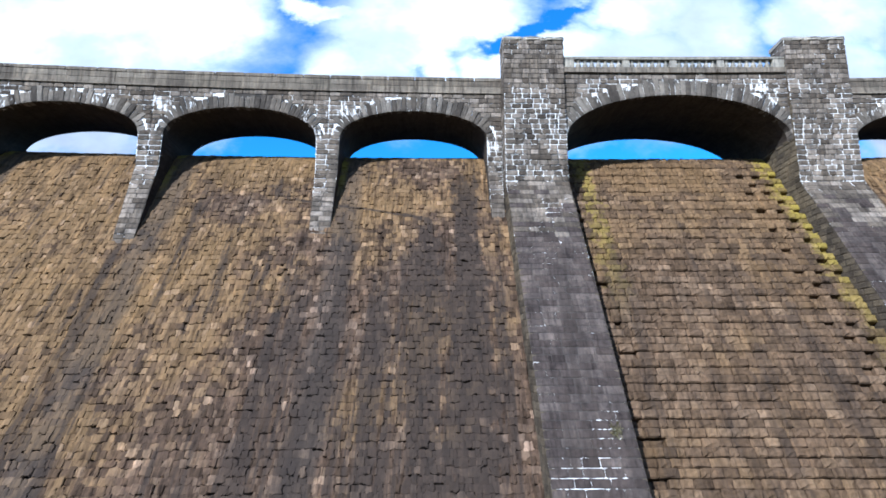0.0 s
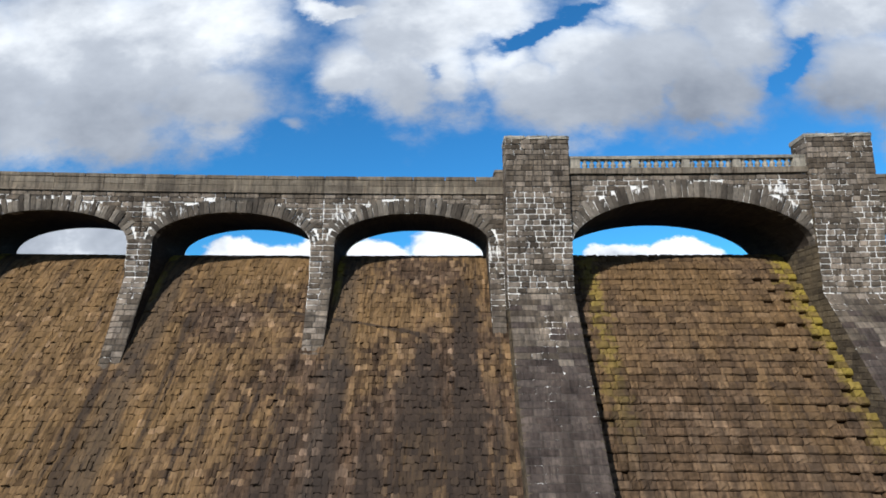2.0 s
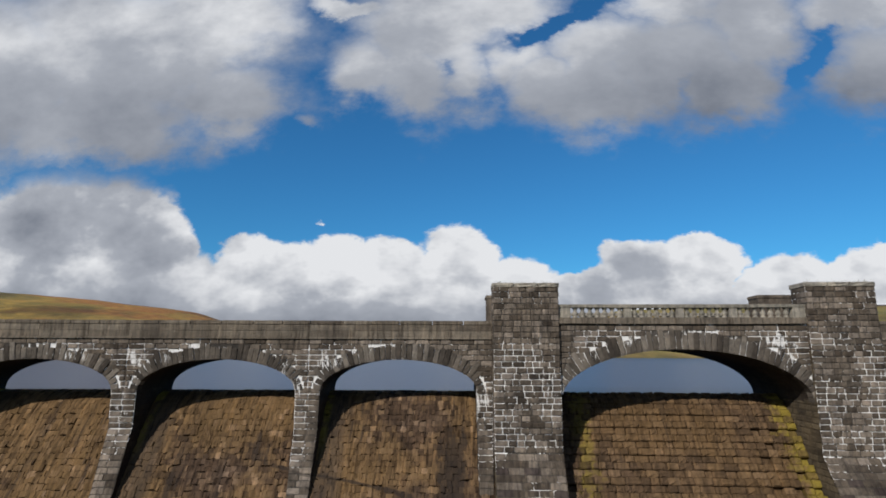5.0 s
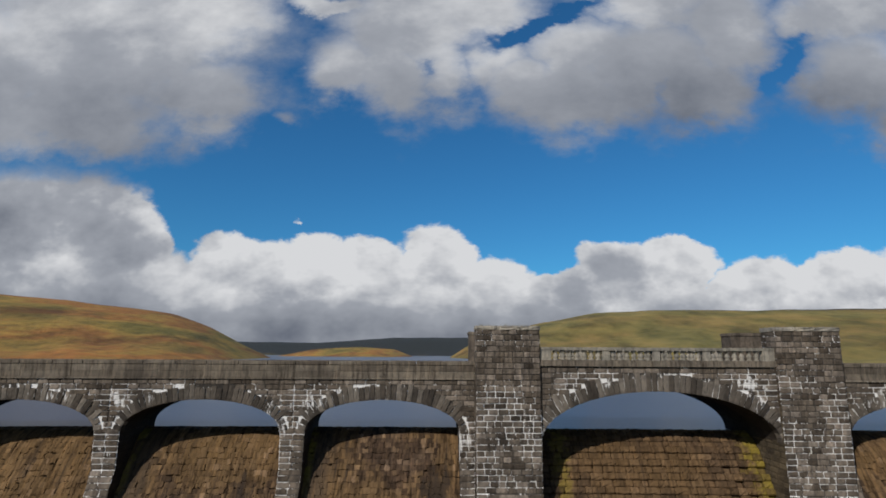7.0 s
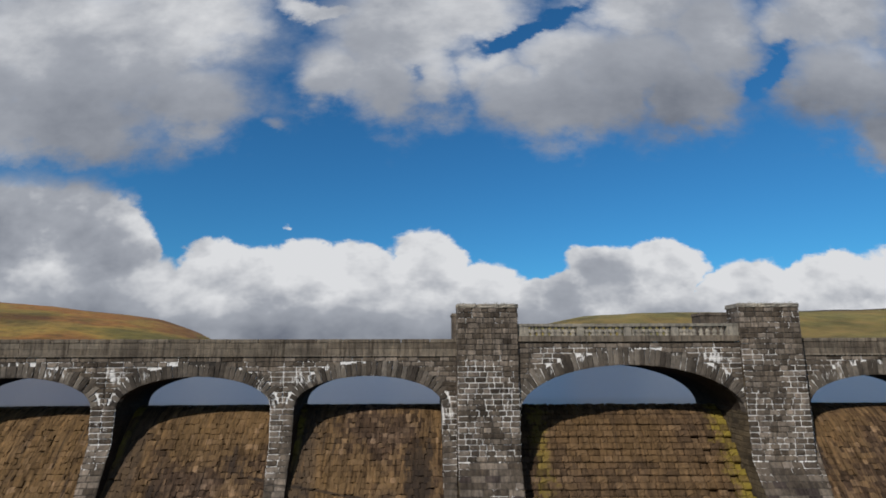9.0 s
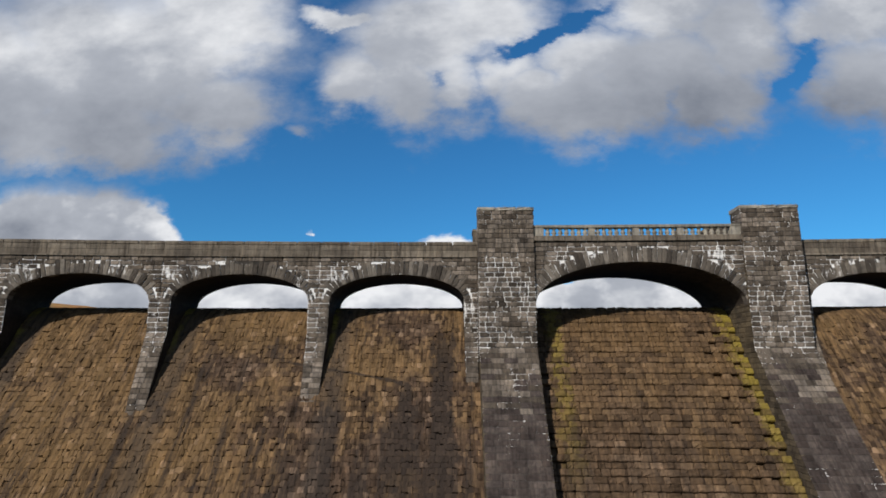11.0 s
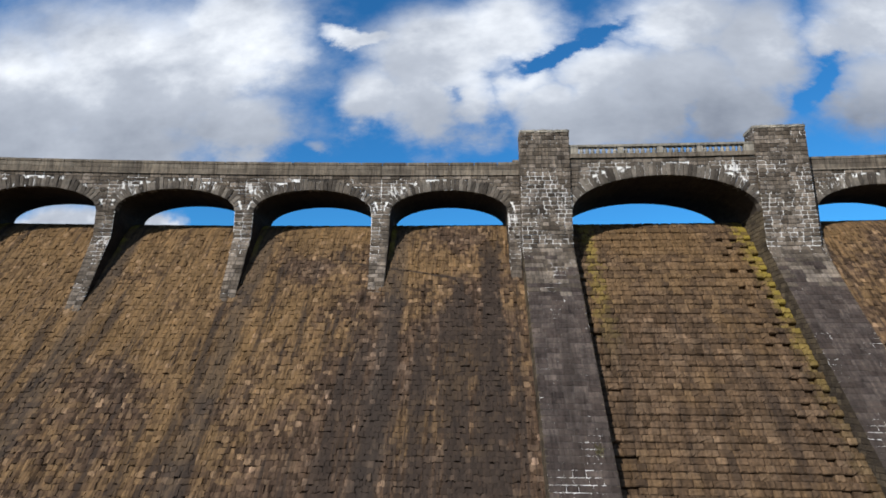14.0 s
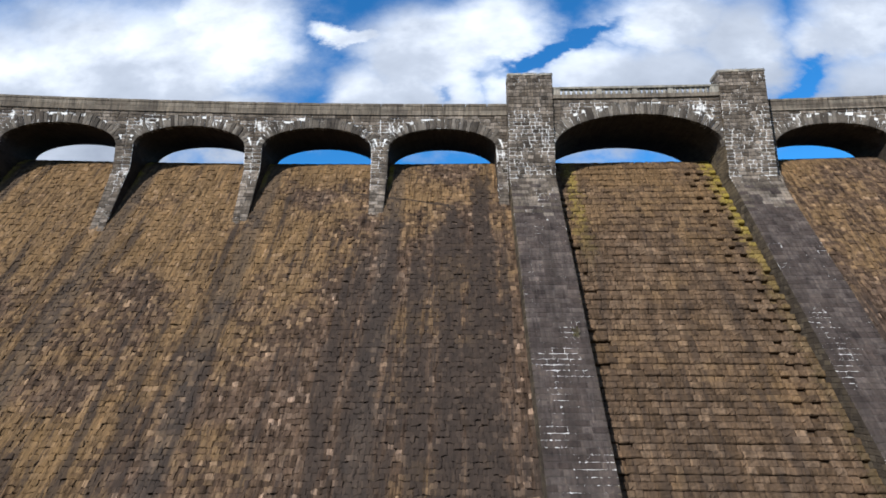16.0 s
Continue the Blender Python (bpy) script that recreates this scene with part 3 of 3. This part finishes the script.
# ---------------------------------------------------------------- towers
dry_grass, grass_nodes, grass_surface = material("dry_grass")
grass_nodes.links.new(ramp(grass_nodes, grain(grass_nodes, node(grass_nodes, "NewGeometry").outputs["Position"], 3.0), [(0.3, (0.07, 0.065, 0.02)), (0.7, (0.20, 0.16, 0.06))]), grass_surface.inputs["Base Color"])


def tower(side, rng):
    a, b = (TOWER_IN, TOWER_OUT) if side > 0 else (-TOWER_OUT, -TOWER_IN)
    bm = bmesh.new()
    levels = [0.0, 10.0, 20.0, 30.0, 36.0, 39.0, 40.53, 47.0]
    solid(bm, [[W(u, v, z) for u, v in ((a, buttress_v(z) + 0.03), (b, buttress_v(z) + 0.03), (b, MAIN_BACK), (a, MAIN_BACK))] for z in levels])
    ob = part("bridge_tower", bm, mortar)
    tagged(ob, "tall dark stone tower rising from a sloping buttress, limed joints", "tower", "towers beside the wide arch")
    unlimed_flanks(ob, (a + b) / 2)
    bm = bmesh.new()
    box(bm, a, b, TOWER_FRONT + 0.03, TOWER_FRONT + 1.55, 47.0, 49.72)
    part("shaft", bm, mortar, ob)
    mid = (a + b) / 2
    # coursed front: vertical shaft, then the raked buttress
    poses, raked, flank, z, rise = [], [], [], 40.53, 0.33
    while z < 49.6:
        zm = z + rise / 2
        for u, w in course(rng, a, b, 0.54):
            poses.append(frame_at(W(u, TOWER_FRONT - rng.uniform(0, 0.035), zm), along(u), across(u), Vector((0, 0, 1)), w - 0.04, 0.3, rise - 0.04))
        for s, e in ((-1, a), (1, b)):
            for c, w in course(rng, TOWER_FRONT, TOWER_FRONT + 1.55 if z > 46.9 else MAIN_BACK, 0.75):
                (flank if s * side < 0 and z < 46.0 else poses).append(frame_at(W(e + s * (0.005 + rng.uniform(0, 0.03)), c, zm), across(mid) * s, along(mid) * -s, Vector((0, 0, 1)), w - 0.045, 0.2, rise - 0.045))
        z += rise
    k = math.hypot(0.67, 1)
    z, rise = 40.5, 0.33
    while z > STONE_FOOT:
        zm = z - rise / 2
        up, deep = across(mid) * (0.67 / k) + Vector((0, 0, 1 / k)), across(mid) * (1 / k) - Vector((0, 0, 0.67 / k))
        for u, w in course(rng, a, b, 0.75):
            (poses if zm > 36.0 + 4.0 * rng.random() else raked).append(frame_at(W(u, buttress_v(zm), zm) - deep * rng.uniform(0, 0.02), along(u), deep, up, w - 0.022, 0.3, rise * k - 0.022))
        for s, e in ((-1, a), (1, b)):
            for c, w in course(rng, buttress_v(zm) + 0.05, buttress_v(zm) + 2.8, 0.75):
                flank.append(frame_at(W(e + s * (0.005 + rng.uniform(0, 0.03)), c, zm), across(mid) * s, along(mid) * -s, Vector((0, 0, 1)), w - 0.03, 0.2, rise - 0.03))
        z -= rise
    lay(ob, "stone", poses, ashlar, W(mid, 33, 44), 300)
    lay(ob, "flank_stone", flank, side_ashlar, W(mid, 36, 42), 150)
    lay(ob, "raked_stone", raked, smooth_ashlar, W(mid, 31, 37), 300)
    poses = []
    for u, w in course(rng, a - 0.07, b + 0.07, 1.25, 0.1):
        poses.append(frame_at(W(u, TOWER_FRONT - 0.07, 49.84), along(u), across(u), Vector((0, 0, 1)), w - 0.015, 1.72, 0.27))
    lay(ob, "cap_stone", poses, cap_blocks, W(mid, 33, 50))
    # grass in the joints of the cap
    verts, faces = [], []
    for _ in range(150):
        foot = W(rng.uniform(a, b), TOWER_FRONT + rng.choice((rng.uniform(-0.02, 0.2), rng.uniform(0, 1.5))), 49.95)
        tip = foot + Vector((rng.uniform(-0.09, 0.09), rng.uniform(-0.09, 0.09), rng.uniform(0.06, 0.2)))
        side_way = Vector((rng.uniform(-1, 1), rng.uniform(-1, 1), 0)).normalized() * 0.012
        n = len(verts)
        verts += [foot - side_way, foot + side_way, tip]
        faces.append((n, n + 1, n + 2))
    me = bpy.data.meshes.new("grass")
    me.from_pydata(verts, [], faces)
    me.materials.append(dry_grass)
    tagged(new("grass", me), "dry grass growing on the tower cap", "grass", kind="stuff")
    # the lower tower on the far side of the road
    bm = bmesh.new()
    lo, hi = (7.1, 10.8) if side > 0 else (-10.8, -7.1)
    box(bm, lo, hi, 38.9, 40.4, 46.9, 49.62)
    far = part("rear_tower", bm, dark_stone)
    tagged(far, "squat dark stone tower on the far parapet", "tower", "rear towers")
    bm = bmesh.new()
    box(bm, lo - 0.06, hi + 0.06, 38.84, 40.46, 49.62, 49.85)
    bmesh.ops.bevel(bm, geom=bm.edges[:], offset=0.04, segments=2, affect="EDGES")
    part("cap", bm, coping_stone, far)
    return ob


def weed(u, z, rng):
    """A clump of weeds rooted in a joint of the raked buttress."""
    verts, faces = [], []
    root = W(u, buttress_v(z), z)
    for _ in range(90):
        foot = root + Vector((rng.uniform(-0.16, 0.16), 0, rng.uniform(-0.2, 0.2)))
        tip = foot + Vector((rng.uniform(-0.22, 0.22), rng.uniform(-0.28, -0.08), rng.uniform(-0.15, 0.35)))
        mid = (foot + tip) / 2 + Vector((rng.uniform(-0.04, 0.04), -0.03, 0.03))
        n = len(verts)
        verts += [foot, mid, tip, mid + Vector((0.03, 0, 0.02))]
        faces.append((n, n + 1, n + 2, n + 3))
    me = bpy.data.meshes.new("weed_clump")
    me.from_pydata(verts, [], faces)
    me.materials.append(dry_grass)
    tagged(new("weed_clump", me), "clump of yellow-green weeds rooted in the buttress", "weeds")


# ---------------------------------------------------------------- balustrade over the wide span
def turned(bm, place, rings, n=8):
    cs = [[place + Vector((r * math.cos(2 * math.pi * i / n), r * math.sin(2 * math.pi * i / n), z)) for i in range(n)] for r, z in rings]
    return solid(bm, cs)


def balustrade(front, label):
    bm = bmesh.new()
    box(bm, -TOWER_IN, TOWER_IN, front - 0.14, front + 0.5, 47.62, 47.98, 4)
    bmesh.ops.bevel(bm, geom=[e for e in bm.edges if e.calc_length() > 3], offset=0.03, segments=2, affect="EDGES")
    ob = part("balustrade", bm, coping_stone)
    tagged(ob, label, "balustrade", "balustrades of the wide span")
    bm = bmesh.new()
    box(bm, -TOWER_IN, TOWER_IN, front - 0.05, front + 0.41, 48.55, 48.74, 4)
    bmesh.ops.bevel(bm, geom=[e for e in bm.edges if e.calc_length() > 3], offset=0.04, segments=2, affect="EDGES")
    part("top_rail", bm, pale_stone, ob)
    bm = bmesh.new()
    turned(bm, Vector((0, 0, 0)), [(0.16, 0), (0.16, 0.07), (0.09, 0.11), (0.165, 0.2), (0.17, 0.26), (0.11, 0.38), (0.08, 0.45), (0.15, 0.5), (0.16, 0.58)])
    turned_mesh = mesh_of(bm, "baluster", pale_stone, True)
    n = 29
    for i in range(n):
        u = -5.95 + 11.9 * i / (n - 1)
        if i in (7, 14, 21):
            bm = bmesh.new()
            box(bm, u - 0.22, u + 0.22, front, front + 0.36, 47.98, 48.55)
            part("die_block", bm, pale_stone, ob)
            continue
        b = new("baluster", turned_mesh)
        b.parent = ob
        b.matrix_basis = Matrix.Translation(W(u, front + 0.18, 47.975))
    for s in (-1, 1):
        bm = bmesh.new()
        box(bm, s * 6.6 - 0.35, s * 6.6 + 0.35, front - 0.02, front + 0.4, 47.98, 48.55)
        part("end_block", bm, pale_stone, ob)
    return ob


rng = random.Random(11)
tower(-1, rng), tower(1, rng)
weed(-7.75, 27.2, random.Random(2))
arched_span(0, 6.93, 46.2, 43.3, MAIN_FRONT, MAIN_BACK, -TOWER_IN, TOWER_IN, 47.62, 1.0, rng, 0.62, True)
balustrade(MAIN_FRONT, "pale turned-stone balustrade along the wide span")
balustrade(MAIN_BACK - 0.36, "pale turned-stone balustrade on the far edge of the wide span")
LEFT, RIGHT = 5, 3
for k in range(-LEFT, RIGHT + 1):
    if k == 0:
        continue
    s = 1 if k > 0 else -1
    c = s * (FIRST + (abs(k) - 1) * PITCH)
    inner, outer = c - s * PITCH / 2, c + s * PITCH / 2
    if abs(k) == 1:
        inner = s * TOWER_OUT
    u0, u1 = min(inner, outer), max(inner, outer)
    arched_span(c, BAY_HALF, 45.55, 43.75, FRONT, BACK, u0, u1, 46.8, 0.88, rng, 0.7, False)
    parapet(u0, u1, FRONT, BACK, rng)
    pier(outer, rng)
for s in (-1, 1):
    pier(s * (TOWER_OUT + 0.48), rng, 0.48)

# road over the dam
bm = bmesh.new()
box(bm, -TOWER_OUT - LEFT * PITCH - 12, TOWER_OUT + RIGHT * PITCH + 12, FRONT + 0.45, BACK - 0.45, 46.7, 46.92, 40)
tagged(part("road", bm, coping_stone), "narrow grey road along the top of the dam", "road", kind="structure")

# ---------------------------------------------------------------- the faces, with their blocks
spillway(-TOWER_IN, TOWER_IN, True, rng, 0)
for k in range(-LEFT, RIGHT + 1):
    if k == 0:
        continue
    s = 1 if k > 0 else -1
    c = s * (FIRST + (abs(k) - 1) * PITCH)
    inner, outer = (s * TOWER_OUT if abs(k) == 1 else c - s * PITCH / 2), c + s * PITCH / 2
    spillway(min(inner, outer), max(inner, outer), False, rng, c)


# plain wings of the dam beyond the arches
for side, a, b in ((-1, -118.0, -TOWER_OUT - LEFT * PITCH - 0.4), (1, TOWER_OUT + RIGHT * PITCH + 0.4, 118.0)):
    bm = bmesh.new()
    rings = []
    for i in range(13):
        u = a + (b - a) * i / 12
        rings.append([W(u, v, z) for v, z in ((face_v(0, 0), 0), (FRONT, 40.2), (FRONT, 47.8), (FRONT + 0.45, 47.8), (FRONT + 0.45, 46.7), (BACK - 0.45, 46.7), (BACK - 0.45, 47.8), (BACK, 47.8), (BACK, 0))])
    solid(bm, rings)
    tagged(part("dam_wing", bm, face_stone), "plain brown stone wing of the dam towards the valley side", "dam wall", "dam wings", "structure")


# ---------------------------------------------------------------- reservoir and moorland
# skylines seen from the crest: (bearing, elevation) in degrees; distance and breadth of each ridge in metres
RIDGES = [
    (850, 330, ((-75, 4.8), (-38.4, 4.45), (-34, 4.25), (-29.4, 3.8), (-25.7, 3.29), (-22.8, 2.35), (-19.8, 0.85), (-17.2, -0.38), (-14, -1.6))),
    (1500, 260, ((-20, -1.2), (-17.2, -0.27), (-13.1, 0.55), (-8.8, 0.79), (-5.5, 0.54), (-3.2, -0.37), (0, -1.2))),
    (1150, 420, ((-4, -1.8), (-0.5, -0.46), (1.7, 0.91), (5, 2.1), (8.7, 3.06), (13.8, 3.89), (18.9, 4.07), (26, 3.95), (36.7, 3.71), (75, 3.5))),
    (3300, 500, ((-75, 1.4), (-19.3, 1.12), (-13.1, 1.08), (-8.8, 1.39), (-5.5, 1.64), (2.3, 1.68), (75, 1.7))),
]


def ground_height(x, y):
    r = math.hypot(x, y - 40)
    if y < 41:
        z = min(70.0, max(0.0, (abs(x - XC) - 75) * 0.5))
        return z + 1.5 * noise.noise((x * 0.02, y * 0.02, 0)) * min(1, r / 60)
    az, d = math.degrees(math.atan2(x - 2.3, y + 1.7)), math.hypot(x - 2.3, y + 1.7)
    z = 25.0
    folds = noise.fractal((x * 0.007, y * 0.007, 3.1), 0.9, 2.1, 5)
    for dist, broad, line in RIDGES:
        for (a0, e0), (a1, e1) in zip(line, line[1:]):
            if a0 <= az <= a1:
                el = e0 + (e1 - e0) * (az - a0) / (a1 - a0)
                crest = 48.2 + dist * math.tan(radians(el)) - 25
                fall = math.exp(-(abs(d - dist) / broad) ** 2)
                z = max(z, 25 + crest * fall + folds * min(14.0, 0.12 * crest) * (1.2 - fall))
    return z


def ground_material():
    m, t, b = material("moorland_grass")
    pos = node(t, "NewGeometry").outputs["Position"]
    big = grain(t, pos, 0.006, 6.0, 0.62, (0.8, 0.5, 3.5))
    tuft = grain(t, pos, 0.09, 6.0, 0.7)
    col = ramp(t, big, [(0.32, (0.05, 0.05, 0.012)), (0.41, (0.14, 0.118, 0.027)), (0.48, (0.27, 0.18, 0.042)), (0.54, (0.23, 0.095, 0.026)), (0.60, (0.25, 0.16, 0.038)), (0.70, (0.15, 0.125, 0.03))])
    gully = grain(t, pos, 0.02, 5.0, 0.65, (1.0, 0.45, 2.0))
    col = blend(t, 0.8, col, ramp(t, gully, [(0.36, (0.36, 0.36, 0.34)), (0.48, (1.0, 1.0, 1.0)), (0.64, (1.4, 1.32, 1.15))]), "MULTIPLY")
    col = blend(t, 1.0, col, ramp(t, tuft, [(0.3, (0.75, 0.74, 0.7)), (0.7, (1.75, 1.6, 1.35))]), "MULTIPLY")
    xyz = node(t, "SeparateXYZ", i0=pos).outputs
    olive = ramp(t, gully, [(0.36, (0.09, 0.085, 0.022)), (0.48, (0.17, 0.15, 0.042)), (0.64, (0.27, 0.215, 0.07))])
    col = blend(t, span(t, xyz[0], -150.0, 150.0, 0.1, 0.75), col, olive)
    heath = maths(t, "MULTIPLY", span(t, maths(t, "ADD", maths(t, "ADD", xyz[2], maths(t, "MULTIPLY", xyz[0], 0.022)), maths(t, "MULTIPLY", tuft, 6.0)), 132.0, 135.0), span(t, xyz[0], 380.0, 520.0))
    col = blend(t, heath, col, (0.05, 0.034, 0.028))
    # unseen valley floor, kept dark so less light bounces up under the arches
    unseen_meadow = ramp(t, tuft, [(0.3, (0.028, 0.034, 0.012)), (0.7, (0.065, 0.065, 0.024))])
    col = blend(t, span(t, xyz[1], 50.0, 40.0), col, unseen_meadow)
    far = span(t, xyz[1], 2300.0, 2700.0)
    col = blend(t, far, col, (0.025, 0.030, 0.028))
    t.links.new(col, b.inputs["Base Color"])
    b.inputs["Roughness"].default_value = 0.95
    t.links.new(node(t, "Bump", Strength=0.8, Distance=3.0, Height=tuft).outputs[0], b.inputs["Normal"])
    return m


verts, faces = [(0.0, 40.0, ground_height(0, 40.0))], []
NA, NR = 480, 80
for j in range(NR):
    r = 12.0 * (4700 / 12.0) ** (j / (NR - 1))
    for i in range(NA):
        a = 2 * math.pi * (i + 0.5) / NA
        x, y = r * math.sin(a), 40 + r * math.cos(a)
        verts.append((x, y, ground_height(x, y)))
for i in range(NA):
    faces.append((0, 1 + (i + 1) % NA, 1 + i))
    for j in range(NR - 1):
        p, q = 1 + j * NA + i, 1 + j * NA + (i + 1) % NA
        faces.append((p, q, q + NA, p + NA))
me = bpy.data.meshes.new("ground")
me.from_pydata(verts, [], faces)
me.materials.append(ground_material())
for p in me.polygons:
    p.use_smooth = True
tagged(new("ground", me), "rolling moorland hills of green and rust-brown grass", "hills", kind="structure")

m, t, b = material("reservoir_water")
pos = node(t, "NewGeometry").outputs["Position"]
b.inputs["Base Color"].default_value = (0.02, 0.04, 0.085, 1)
b.inputs["Roughness"].default_value = 0.3
b.inputs["IOR"].default_value = 1.33
t.links.new(node(t, "Bump", Strength=0.3, Distance=0.1, Height=grain(t, pos, 1.2, 4.0, 0.6, (0.5, 1.4, 1.0))).outputs[0], b.inputs["Normal"])
bm = bmesh.new()
lo = [W(u, 39.6, 43.3) for u in range(-200, 201, 20)]
vs = [bm.verts.new(p) for p in lo] + [bm.verts.new(p) for p in ((2600, 20, 43.3), (2600, 3200, 43.3), (-2600, 3200, 43.3), (-2600, 20, 43.3))]
bm.faces.new(vs)
tagged(part("water", bm, m), "calm blue-grey reservoir water behind the dam", "reservoir", kind="structure")
